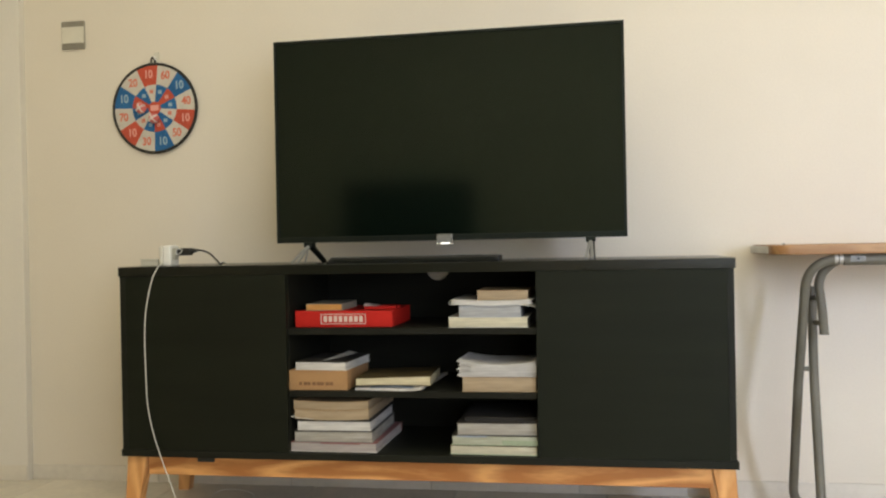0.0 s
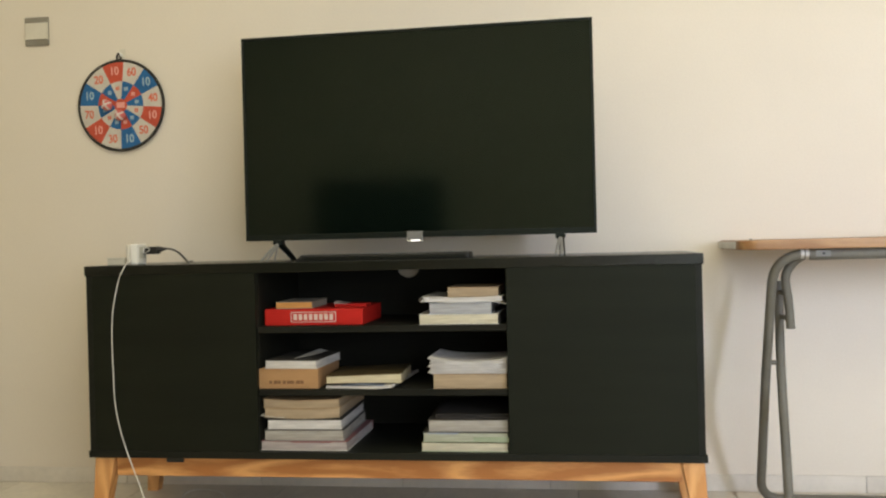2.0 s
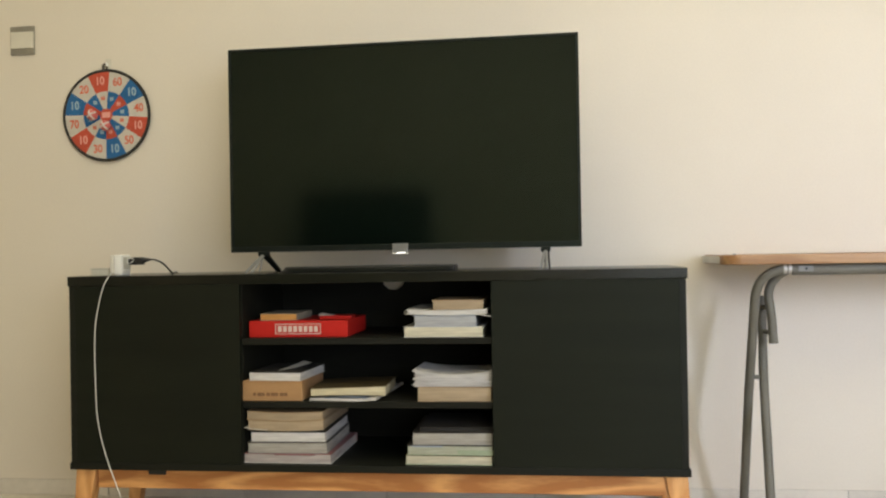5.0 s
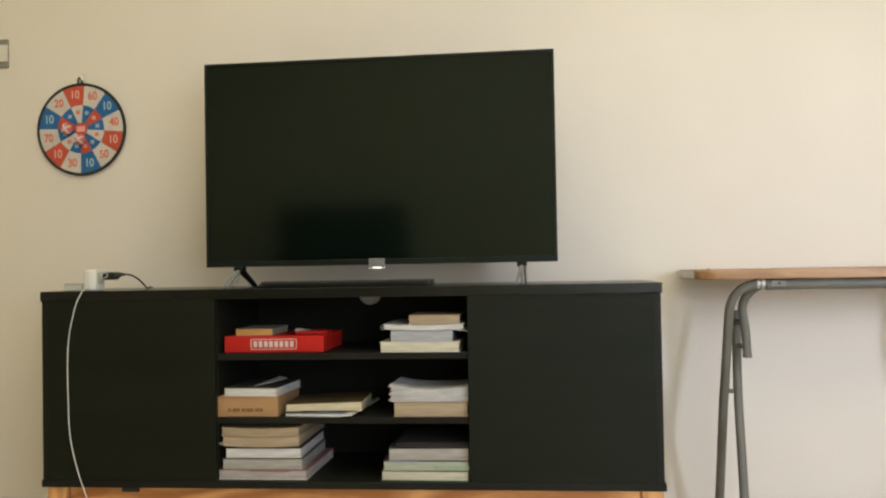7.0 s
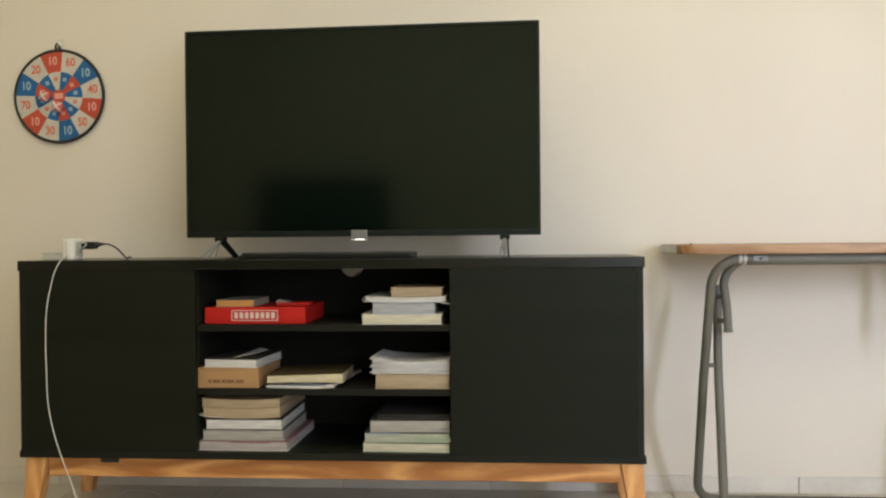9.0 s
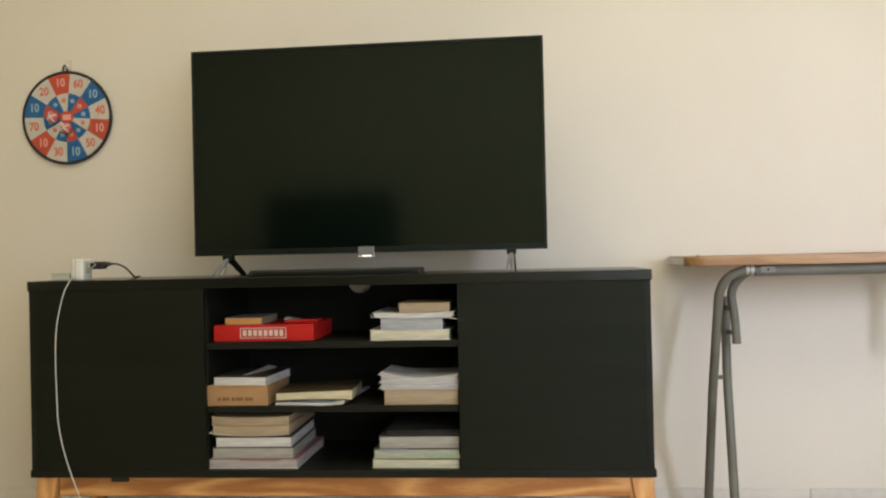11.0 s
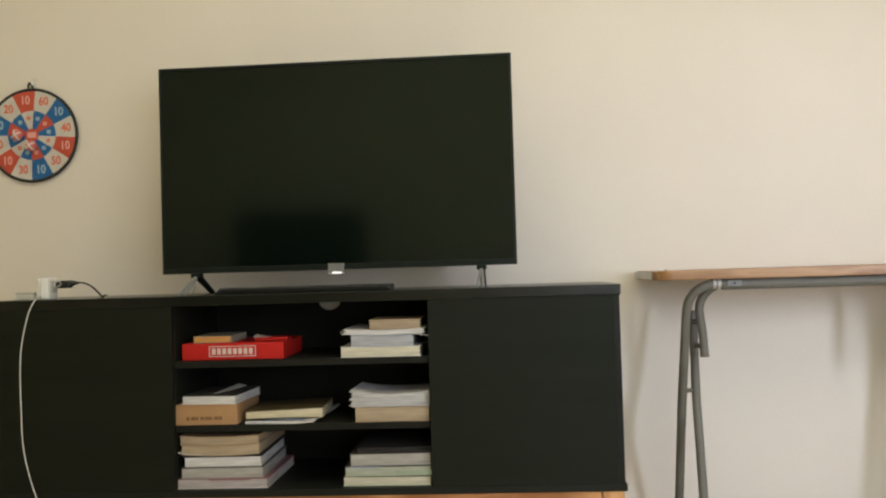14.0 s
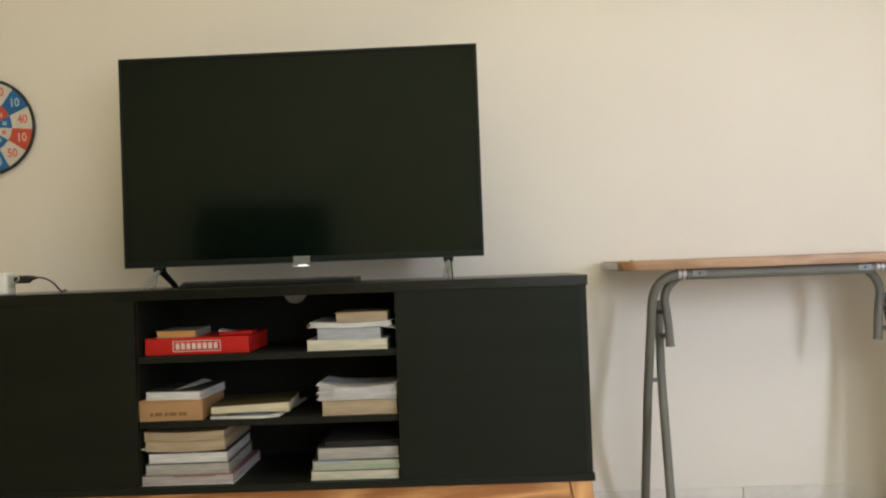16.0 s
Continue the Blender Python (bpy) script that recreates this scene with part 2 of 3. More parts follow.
def tube(points, radius, sides=14):
    """A round tube with closed ends along a line; radius is one number or one for each point."""
    bm = bmesh.new()
    pts = [Vector(p) for p in points]
    radii = radius if isinstance(radius, (list, tuple)) else [radius] * len(pts)
    way = (pts[1] - pts[0]).normalized()
    side = way.orthogonal().normalized()
    rings = []
    for i, p in enumerate(pts):
        new_way = (pts[min(i + 1, len(pts) - 1)] - pts[max(i - 1, 0)]).normalized()
        side = (way.rotation_difference(new_way) @ side)
        side = (side - new_way * side.dot(new_way)).normalized()
        way = new_way
        up = way.cross(side)
        rings.append([bm.verts.new(p + radii[i] * (side * math.cos(a) + up * math.sin(a))) for a in (2 * math.pi * k / sides for k in range(sides))])
    for a, b in zip(rings, rings[1:]):
        for k in range(sides):
            bm.faces.new((a[k], a[(k + 1) % sides], b[(k + 1) % sides], b[k]))
    bm.faces.new(rings[0]), bm.faces.new(rings[-1])
    return bm


def plate(outline, depth, along="y"):
    """A flat outline of (a, b) points given thickness: in x-z drawn out along y, or in x-y along z."""
    bm = bmesh.new()
    low, high = depth
    put = (lambda a, b, d: (a, d, b)) if along == "y" else (lambda a, b, d: (a, b, d))
    first = [bm.verts.new(put(a, b, low)) for a, b in outline]
    last = [bm.verts.new(put(a, b, high)) for a, b in outline]
    bm.faces.new(first), bm.faces.new(last)
    for k in range(len(outline)):
        j = (k + 1) % len(outline)
        bm.faces.new((first[k], first[j], last[j], last[k]))
    return bm


def disc_sector(inner, outer, start, end, depth, steps=6):
    """A ring sector in the x-z plane; angles in degrees clockwise from straight up."""
    arc = [radians(start + (end - start) * k / steps) for k in range(steps + 1)]
    ring = [(outer * math.sin(a), outer * math.cos(a)) for a in arc]
    core = [(inner * math.sin(a), inner * math.cos(a)) for a in reversed(arc)] if inner > 0 else [(0, 0)]
    return plate(ring + core, depth)


def letters(text, size, thickness=0.0003):
    """A mesh of a word in the built-in font, in the x-z plane, facing -y, centred."""
    data = bpy.data.curves.new("word", "FONT")
    data.body, data.size, data.align_x, data.align_y, data.extrude = text, size, "CENTER", "CENTER", thickness
    data.offset = 0.0009
    ob = new("word", data)
    bpy.context.view_layer.update()
    me = bpy.data.meshes.new_from_object(ob.evaluated_get(bpy.context.evaluated_depsgraph_get()))
    bpy.data.objects.remove(ob)
    bm = bmesh.new()
    bm.from_mesh(me)
    bmesh.ops.transform(bm, matrix=pose(0, 0, 0, 90), verts=bm.verts)
    bpy.data.meshes.remove(me)
    return bm


def structure(name, bm, mat, label="", category=""):
    return tagged(part(name, bm, mat), label, category, kind="structure")


# ---- the room ----
LEFT, RIGHT, REAR, HIGH, GROUND = -1.4, 4.2, -3.6, 2.55, 0.02
floor = structure("floor", block(LEFT, RIGHT, REAR, 0, -0.12, GROUND - 0.004), GROUT, "pale grey tiled floor with thin grout joints", "floor")
structure("ceiling", block(LEFT - 0.15, RIGHT + 0.15, REAR - 0.15, 0.15, HIGH, HIGH + 0.12), WHITE_PAINT, "plain white painted ceiling", "ceiling")
structure("wall_north", block(LEFT, RIGHT, 0, 0.15, -0.12, HIGH), WALL, "smooth cream painted wall behind the television", "wall")
structure("wall_west", block(LEFT - 0.15, LEFT, REAR - 0.15, 0.15, -0.12, HIGH), WALL, "plain cream painted side wall", "wall")
structure("wall_east", block(RIGHT, RIGHT + 0.15, REAR - 0.15, 0.15, -0.12, HIGH), WALL, "plain cream painted side wall", "wall")
# Out of view, added to block the side beam right of the table.
structure("unseen_shade_wall", block(2.605, 2.76, -0.46, 0, GROUND, 0.74, 0.004), WALL, "low unseen wall added to shade the wall under the table", "wall")
structure("pilaster", block(LEFT, -0.563, -0.03, 0, GROUND, HIGH, 0.001, 1), PALE_WALL, "shallow pale grey-cream pilaster on the wall", "pilaster")
WZ0, WZ1 = 0.40, 2.0
OPENINGS = ((1.65, 3.25), (3.55, 4.05))
for name, a in (("wall_south", (LEFT, 1.65, -0.12, HIGH)), ("wall_south_pier", (3.25, 3.55, WZ0, WZ1)), ("wall_south_jamb", (4.05, RIGHT, -0.12, HIGH)), ("wall_south_lintel", (1.65, 4.05, WZ1, HIGH)), ("wall_south_sill", (1.65, 4.05, -0.12, WZ0))):
    structure(name, block(a[0], a[1], REAR - 0.15, REAR, a[2], a[3]), WALL, "plain cream painted wall round the windows", "wall")
# Unseen windows, added to go with the two daylight lamps.
for number, (wx0, wx1) in enumerate(OPENINGS, 1):
    window = tagged(thing("window_%d" % number, pose(0, 0, 0), "plain white framed unseen window, added for the daylight lamps", "window"), kind="structure")
    for a in ((wx0, wx0 + 0.05, WZ0, WZ1), (wx1 - 0.05, wx1, WZ0, WZ1), (wx0 + 0.05, wx1 - 0.05, WZ0, WZ0 + 0.05), (wx0 + 0.05, wx1 - 0.05, WZ1 - 0.05, WZ1)):
        part("window_frame", block(a[0], a[1], REAR - 0.12, REAR - 0.07, a[2], a[3], 0.004), WHITE_PLASTIC, window)
    pane = part("pane", block(wx0 + 0.05, wx1 - 0.05, REAR - 0.1, REAR - 0.094, WZ0 + 0.05, WZ1 - 0.05), GLASS, window)
    pane.visible_shadow = False
skirting = structure("baseboard", block(-0.563, 2.605, -0.003, 0, GROUND, 0.068), GROUT, "low tiled skirting along the foot of the wall", "baseboard")


# ---- television stand ----
TOP, BASE, FRONT, HIND, WIDE = 0.727, 0.204, -0.43, -0.035, 1.64
SHELVES = (0.388, 0.555)
FLOOR_IN = 0.223


def television_stand():
    s = thing("tv_stand", pose(0, 0, 0), "long black-brown television stand with open shelves on pine legs", "tv stand")
    part("top_panel", block(-0.002, WIDE + 0.002, FRONT - 0.002, HIND, 0.7005, TOP, 0.0015), BLACK_TOP, s)
    part("bottom_panel", block(-0.002, WIDE + 0.003, FRONT - 0.002, HIND, BASE, FLOOR_IN, 0.0015), BLACK_WOOD, s)
    for x in (0.002, WIDE - 0.018):
        part("side_panel", block(x, x + 0.016, FRONT, HIND, FLOOR_IN, 0.7005, 0.0003, 1), BLACK_WOOD, s)
    for x in (0.466, 1.149):
        part("divider", block(x, x + 0.016, FRONT + 0.02, HIND - 0.006, FLOOR_IN, 0.7005, 0.001), INSIDE, s)
    for x0, x1 in ((0.0182, 0.481), (1.150, 1.6218)):
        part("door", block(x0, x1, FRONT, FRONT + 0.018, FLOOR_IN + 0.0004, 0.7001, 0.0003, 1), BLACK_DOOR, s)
    for z in SHELVES:
        part("shelf", block(0.482, 1.149, FRONT + 0.012, HIND - 0.006, z - 0.017, z, 0.001), INSIDE, s)
    notch = [(0.8265 + 0.035 * math.cos(a), 0.700 - 0.035 * math.sin(a)) for a in (math.pi * k / 16 for k in range(17))]
    part("back_panel", plate([(0.018, FLOOR_IN), (WIDE - 0.018, FLOOR_IN), (WIDE - 0.018, 0.7)] + notch + [(0.018, 0.7)], (HIND - 0.006, HIND)), INSIDE, s, "dark back panel with a half-round cable notch")
    for x0, x1, y, name in ((0.066, 1.580, -0.408, "apron"), (0.066, 1.580, -0.085, "rear_apron")):
        part(name, block(x0, x1, y, y + 0.022, 0.150, BASE, 0.002), PINE, s, "pine apron with flamed grain")
    for x in (0.02, 1.598):
        part("side_apron", block(x, x + 0.022, -0.36, -0.1, 0.150, BASE, 0.002), PINE, s)
    for x, lean in ((0.008, -1), (1.580, 1)):
        for y, way in ((-0.417, -1), (-0.112, 1)):
            bm = block(x, x + 0.056, y, y + 0.05, GROUND, BASE, 0.003)
            for v in bm.verts:
                k = 1 - (v.co.z - GROUND) / (BASE - GROUND)
                mid = Vector((x + 0.028, y + 0.025, 0))
                v.co.x = mid.x + (v.co.x - mid.x) * (1 - 0.38 * k) + lean * 0.022 * k
                v.co.y = mid.y + (v.co.y - mid.y) * (1 - 0.38 * k) + way * 0.012 * k
            part("leg", bm, PINE_LEG, s, "tapered splayed pine leg")
    part("bracket", block(0.212, 0.262, -0.414, -0.408, 0.188, BASE, 0.003), BLACK_PLASTIC, s)
    return s


television_stand()


# ---- television ----
def television():
    x0, x1, z0, z1, y = 0.409, 1.386, 0.785, 1.356, -0.297
    t = thing("television", pose((x0 + x1) / 2, y, TOP, 0, 0, -1.3), "flat black television, switched off, on two splayed feet", "television")
    w, a, b = (x1 - x0) / 2, z0 - TOP, z1 - TOP
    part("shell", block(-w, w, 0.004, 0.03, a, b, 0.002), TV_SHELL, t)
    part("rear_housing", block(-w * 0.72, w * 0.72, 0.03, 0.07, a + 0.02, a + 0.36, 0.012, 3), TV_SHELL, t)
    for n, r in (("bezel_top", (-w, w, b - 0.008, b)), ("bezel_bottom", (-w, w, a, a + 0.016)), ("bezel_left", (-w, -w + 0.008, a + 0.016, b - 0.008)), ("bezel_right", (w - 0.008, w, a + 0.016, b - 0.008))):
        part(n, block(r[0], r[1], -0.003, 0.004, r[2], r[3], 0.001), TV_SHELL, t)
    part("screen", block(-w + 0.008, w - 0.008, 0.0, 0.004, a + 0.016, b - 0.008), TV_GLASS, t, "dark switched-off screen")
    badge = part("badge", block(-0.0255, 0.0195, -0.006, 0.006, a - 0.011, a + 0.017, 0.0015), SILVER, t, "small silver badge under the screen")
    part("light_strip", block(-0.0265, 0.0205, -0.0070, -0.004, a - 0.0115, a - 0.0085, 0.0008), DULL_WHITE, badge, "pale strip along the badge")
    part("status_light", block(-0.013, 0.012, -0.0085, -0.005, a - 0.0105, a - 0.0065, 0.001), LED, badge)
    for x in (-0.396, 0.392):
        hub = part("foot", block(x - 0.013, x + 0.013, -0.006, 0.028, a - 0.012, a + 0.002, 0.003), TV_SHELL, t)
        for tip, side, mat, radii in ((-0.115, -0.008, FOOT, (0.0045, 0.0038, 0.0038)), (-0.115, 0.008, FOOT, (0.0045, 0.0038, 0.0038)), (0.135, 0, TV_SHELL, (0.010, 0.0085, 0.008))):
            bm = tube([(x, 0.012, a - 0.006), (x + side * 0.6, 0.012 + (tip - 0.012) * 0.5, a * 0.5), (x + side, tip, 0.003)], radii, 12)
            for v in bm.verts:
                v.co.z = max(v.co.z, 0)
            smooth(part("prong", bm, mat, hub))
        brace = tube([(x, 0.004, a - 0.008), (x, -0.030, 0.003)], 0.0028, 10)
        for v in brace.verts:
            v.co.z = max(v.co.z, 0)
        smooth(part("brace", brace, FOOT, hub))
    return t


television()

bar = thing("soundbar", pose(0.817, -0.345, TOP), "slim black soundbar lying below the television", "soundbar")
bm = block(-0.236, 0.236, -0.042, 0.042, 0, 0.0165, 0.004, 3)
for v in bm.verts:
    if v.co.x < -0.2 and v.co.z > 0.008:
        v.co.x += 0.012
part("housing", bm, BLACK_PLASTIC, bar)
part("grille", block(-0.215, 0.225, -0.0435, -0.042, 0.003, 0.0125, 0.0005), BLACK_WOOD, bar)
part("button_strip", block(0.12, 0.19, -0.02, -0.008, 0.0165, 0.0172), TV_SHELL, bar)


# ---- charger, plug and cables on the stand ----
hub = thing("power_adapter", pose(0.122, -0.36, TOP), "white square power adapter standing on the black stand", "power adapter")
part("housing", block(-0.012, 0.011, -0.028, 0.028, 0, 0.058, 0.005, 3), WHITE_PLASTIC, hub)
part("rear_half", block(-0.025, -0.012, -0.027, 0.027, 0, 0.0575, 0.005, 3), DULL_WHITE, hub, "duller milky half")
part("socket_face", block(0.011, 0.0125, -0.018, 0.018, 0.018, 0.050, 0.0005), CLEAR_PLASTIC, hub)
smooth(part("cable", tube(flowing([(-0.008, -0.027, 0.010), (-0.006, -0.050, 0.007), (-0.003, -0.066, 0.004), (-0.007, -0.076, -0.008), (-0.021, -0.079, -0.041), (-0.039, -0.079, -0.119), (-0.044, -0.079, -0.196), (-0.043, -0.079, -0.289), (-0.039, -0.079, -0.382), (-0.019, -0.079, -0.475), (0.020, -0.080, -0.583), (0.050, -0.082, -0.655), (0.085, -0.075, -0.698), (0.09, 0.02, -0.7045), (0.03, 0.16, -0.7045), (0.012, 0.262, -0.7045), (0.059, 0.285, -0.7045), (0.137, 0.232, -0.7045), (0.20, 0.06, -0.7045), (0.24, -0.1, -0.7045)]), 0.0015, 10), CABLE_WHITE, hub, "thin white cable hanging down the front"))
mount = thing("cable_box", pose(0.064, -0.35, TOP), "low milky plastic box lying beside the adapter", "box")
part("body", block(-0.027, 0.026, -0.028, 0.028, 0, 0.018, 0.003), CLEAR_PLASTIC, mount)
part("lid", block(-0.028, 0.027, -0.029, 0.029, 0.018, 0.021, 0.001), CLEAR_PLASTIC, mount)
plug = thing("charger_plug", pose(0.149, -0.35, TOP), "black charger plug with a short black cable", "plug")
part("housing", block(-0.011, 0.030, -0.012, 0.012, 0.029, 0.050, 0.005, 3), BLACK_PLASTIC, plug)
smooth(part("strain_relief", tube([(0.028, 0, 0.041), (0.036, 0, 0.0425), (0.049, 0.001, 0.043)], [0.0095, 0.0065, 0.0030], 14), BLACK_PLASTIC, plug))
smooth(part("cord_loop", tube(flowing([(-0.010, -0.0125, 0.045), (0.000, -0.0135, 0.048), (0.007, -0.0135, 0.042), (0.000, -0.0135, 0.035), (-0.009, -0.0130, 0.032)]), 0.0011, 8), CABLE_WHITE, plug, "thin white cord looped round the plug"))
part("collar", block(-0.0142, -0.0112, -0.009, 0.009, 0.032, 0.047, 0.001), WHITE_PLASTIC, plug)
smooth(part("cable", tube(flowing([(0.046, 0, 0.043), (0.062, 0.002, 0.042), (0.082, 0.01, 0.031), (0.094, 0.03, 0.010), (0.090, 0.055, 0.0025), (0.068, 0.11, 0.0025), (0.035, 0.19, 0.0025), (0.005, 0.265, 0.0025), (-0.008, 0.315, -0.004), (-0.010, 0.328, -0.06), (-0.010, 0.33, -0.3)]), 0.0024, 10), BLACK_PLASTIC, plug))


# ---- books and boxes on the shelves ----
def book(x0, x1, z0, z1, front=-0.41, deep=0.21, turn=0.0, pages="white", board="dark", bottom=None, bow=0.0, label="", thin=0.0012):
    """A book lying flat, its leaf edges to the room, its spine at the far side."""
    wide, high = x1 - x0, z1 - z0
    front, turn = front + random.uniform(-0.003, 0.002), turn + random.uniform(-1.1, 1.1)
    t = thing("book", pose((x0 + x1) / 2, front, z0, 0, 0, turn), label, "book", "books on the shelves")
    arch = (lambda u, v: bow * (1 - (2 * u - 1) ** 2)) if bow >= 0 else (lambda u, v: -bow * (2 * u - 1) ** 2)
    w = wide / 2
    part("cover", slab(-w, w, 0, deep, 0, thin, arch), COVERS[bottom or board], t)
    part("cover", slab(-w, w, 0, deep, high - thin, high, arch), COVERS[board], t)
    block_of_leaves = slab(-w + 0.002, w - 0.0025, 0.0018, deep - 0.001, thin, high - thin, arch, 20, 8)
    for v in block_of_leaves.verts:
        v.co.y += 0.0009 * noise.noise((v.co.x * 40, v.co.y * 9, high * 50 + v.co.z * 30)) if v.co.y < 0.01 else 0
    part("leaf_block", block_of_leaves, PAGES[pages], t)
    part("spine", slab(-w, w, deep, deep + thin, 0, high, arch, 14, 1), COVERS[board], t)
    return t


# top shelf
z = SHELVES[1]
game = thing("board_game_box", pose(0.629, -0.39, z), "flat red board game box with a white framed mark", "board game")
part("tray", block(-0.134, 0.134, 0.001, 0.228, 0, 0.012, 0.001), RED_CARD, game)
part("lid", block(-0.1355, 0.1355, 0, 0.23, 0.0015, 0.044, 0.0012), RED_CARD, game)
frame_of_mark = part("mark", block(-0.063, 0.062, -0.0006, 0.0, 0.0085, 0.0105), WHITE_PRINT, game, "white framed mark of plain bars")
for a in ((-0.063, 0.062, 0.0345, 0.0365), (-0.063, -0.061, 0.0105, 0.0345), (0.060, 0.062, 0.0105, 0.0345)):
    part("bar", block(a[0], a[1], -0.0006, 0.0, a[2], a[3]), WHITE_PRINT, frame_of_mark)
for k in range(8):
    a = -0.0555 + k * 0.0142
    part("bar", block(a, a + 0.0100, -0.0006, 0.0, 0.0145, 0.0305), WHITE_PRINT, frame_of_mark)
orange_book = book(0.516, 0.619, z + 0.044, z + 0.062, -0.368, 0.165, 1, "orange", "beige", label="small orange edged book with a worn beige cover")
part("side_strip", block(0.0500, 0.0522, 0.001, 0.164, 0.001, 0.0178, 0.0006, 1), COVERS["beige"], orange_book, "worn beige binding")
wrap = thing("playing_card_pack", pose(0.716, -0.30, z + 0.044), "small red and white card pack lying on the box", "card pack")
part("packet", block(-0.045, 0.045, -0.03, 0.03, 0, 0.009, 0.002), RED_CARD, wrap)
part("wrapper", slab(-0.046, -0.010, -0.031, 0.02, 0.009, 0.0096, lambda u, v: 0.006 * (1 - u) * abs(math.sin(6 * v))), WHITE_PRINT, wrap)

book(0.918, 1.128, z, z + 0.027, -0.41, 0.26, 0, "cream", "white", label="cream edged thick book at the bottom of a pile")
book(0.945, 1.111, z + 0.027, z + 0.057, -0.408, 0.23, 0, "blue", "blue", label="grey-blue edged hardback in a pile")
fold = book(0.926, 1.140, z + 0.057, z + 0.070, -0.412, 0.25, 0, "white", "white", bow=-0.003, label="white folder with its edges curling up")
roll = bmesh.new()
for k in range(21):
    a = radians(-90 - 320 * k / 20)
    for y in (-0.003, 0.24):
        roll.verts.new((-0.106 + 0.0065 * math.cos(a), y, 0.0078 + 0.0065 * math.sin(a)))
roll.verts.ensure_lookup_table()
for k in range(20):
    roll.faces.new([roll.verts[i] for i in (2 * k, 2 * k + 1, 2 * k + 3, 2 * k + 2)])
bmesh.ops.solidify(roll, geom=roll.faces[:], thickness=0.0012)
smooth(part("rolled_edge", roll, COVERS["white"], fold, "edge rolled into an open loop"))
part("loose_sheet", slab(0.066, 0.118, -0.002, 0.20, 0.0015, 0.0030, lambda u, v: -0.0075 * u ** 1.6), COVERS["white"], fold, "sheet drooping out of the folder")
book(0.994, 1.130, z + 0.071, z + 0.096, -0.405, 0.18, 0, "tan", "tan", label="tan edged paperback on top of a pile")

# middle shelf
z = SHELVES[0]
carton = thing("cardboard_box", pose(0.561, -0.412, z), "small brown cardboard box with worn dark print", "box")
part("body", block(-0.083, 0.083, 0, 0.22, 0, 0.0505, 0.0015), BROWN_CARD, carton)
part("lid", block(-0.084, 0.084, -0.001, 0.221, 0.0505, 0.0535, 0.0008), BROWN_CARD, carton)
for k, width in enumerate((0.008, 0.011, 0.007, 0.010, 0.012, 0.008, 0.011, 0.009)):
    a = -0.052 + k * 0.0122
    part("bar", block(a, a + width, -0.0004, 0.0, 0.0135, 0.0225), BROWN_PRINT, carton)
flap = book(0.494, 0.641, z + 0.0535, z + 0.076, -0.41, 0.20, -4, "white", "dark", "white", label="white edged book with a loose leaf sticking up")
leaf = plate([(0.000, 0.024), (0.036, 0.070), (0.060, 0.130), (0.026, 0.155)], (0.0227, 0.0232), "z")
for v in leaf.verts:
    v.co.z += 0.09 * max(0, v.co.y - 0.02)
part("loose_leaf", leaf, COVERS["white"], flap, "white loose leaf lifting off the cover")
warped = thing("book", pose(0.764, -0.404, z + 0.0118, 0, 0, 2), "yellowed warped paperback lying on a magazine", "book", "books on the shelves")
swell = lambda u: 0.0060 * u ** 1.2
leaves = slab(-0.099, 0.101, 0.0015, 0.19, 0.0012, 0.0195, None, 16, 6)
top_cover, low_cover = slab(-0.1, 0.102, 0, 0.192, 0.0195, 0.0207, None, 16, 4), slab(-0.1, 0.102, 0, 0.192, 0, 0.0012, None, 16, 4)
for bm in (leaves, top_cover, low_cover):
    for v in bm.verts:
        u = min(1.0, max(0.0, (v.co.x + 0.1) / 0.2))
        v.co.z += swell(u) * (v.co.z / 0.02) + 0.0018 * math.sin(math.pi * u) * (1 - v.co.z / 0.03)
part("leaf_block", leaves, PAGES["yellow"], warped)
part("cover", top_cover, COVERS["brown"], warped, "olive brown top cover")
part("cover", low_cover, COVERS["brown"], warped)
mag = thing("magazine", pose(0.742, -0.412, z, 0, 0, -6), "thin white and blue magazine with curled pages", "magazine")
curl = lambda u, v: 0.030 * max(0, u - 0.70) ** 1.6 * (1 + v)
part("cover", slab(-0.082, 0.104, 0, 0.27, 0.0002, 0.0016, curl), COVERS["white"], mag)
part("leaf_block", slab(-0.081, 0.102, 0.001, 0.265, 0.0016, 0.0070, curl), PAGES["white"], mag)
# Bulging cover, its colour darkened to draw the shaded gap above it.
part("cover", slab(-0.040, 0.090, 0.001, 0.245, 0.0070, 0.0084, lambda u, v: 0.0042 * math.sin(math.pi * u) ** 2), COVERS["gap_blue"], mag, "grey-blue cover bulging up, darkened as the gap below the book")
book(0.952, 1.147, z, z + 0.038, -0.41, 0.25, 0, "tan", "tan", label="thick tan edged book below loose papers")
stack = thing("paper_stack", pose(1.046, -0.412, z + 0.038), "stack of loose white papers on a tan book", "papers")
for k in range(16):
    shift = 0.0035 * math.sin(k * 2.1) + 0.0025 * math.sin(k * 5.3)
    sag = 0.0150 * max(0, (k - 5) / 10) ** 1.3
    part("sheet", slab(-0.102 + shift, 0.100 + shift * 0.3, 0.002 * math.cos(k * 1.7) + 0.002, 0.21, k * 0.0019, k * 0.0019 + (0.0015 if k % 3 else 0.0018), lambda u, v: sag * (2 * u - 1) ** 2 * ((1.0 if u < 0.5 else 0.55) - 0.3 * v)), PAGES["white"], stack)

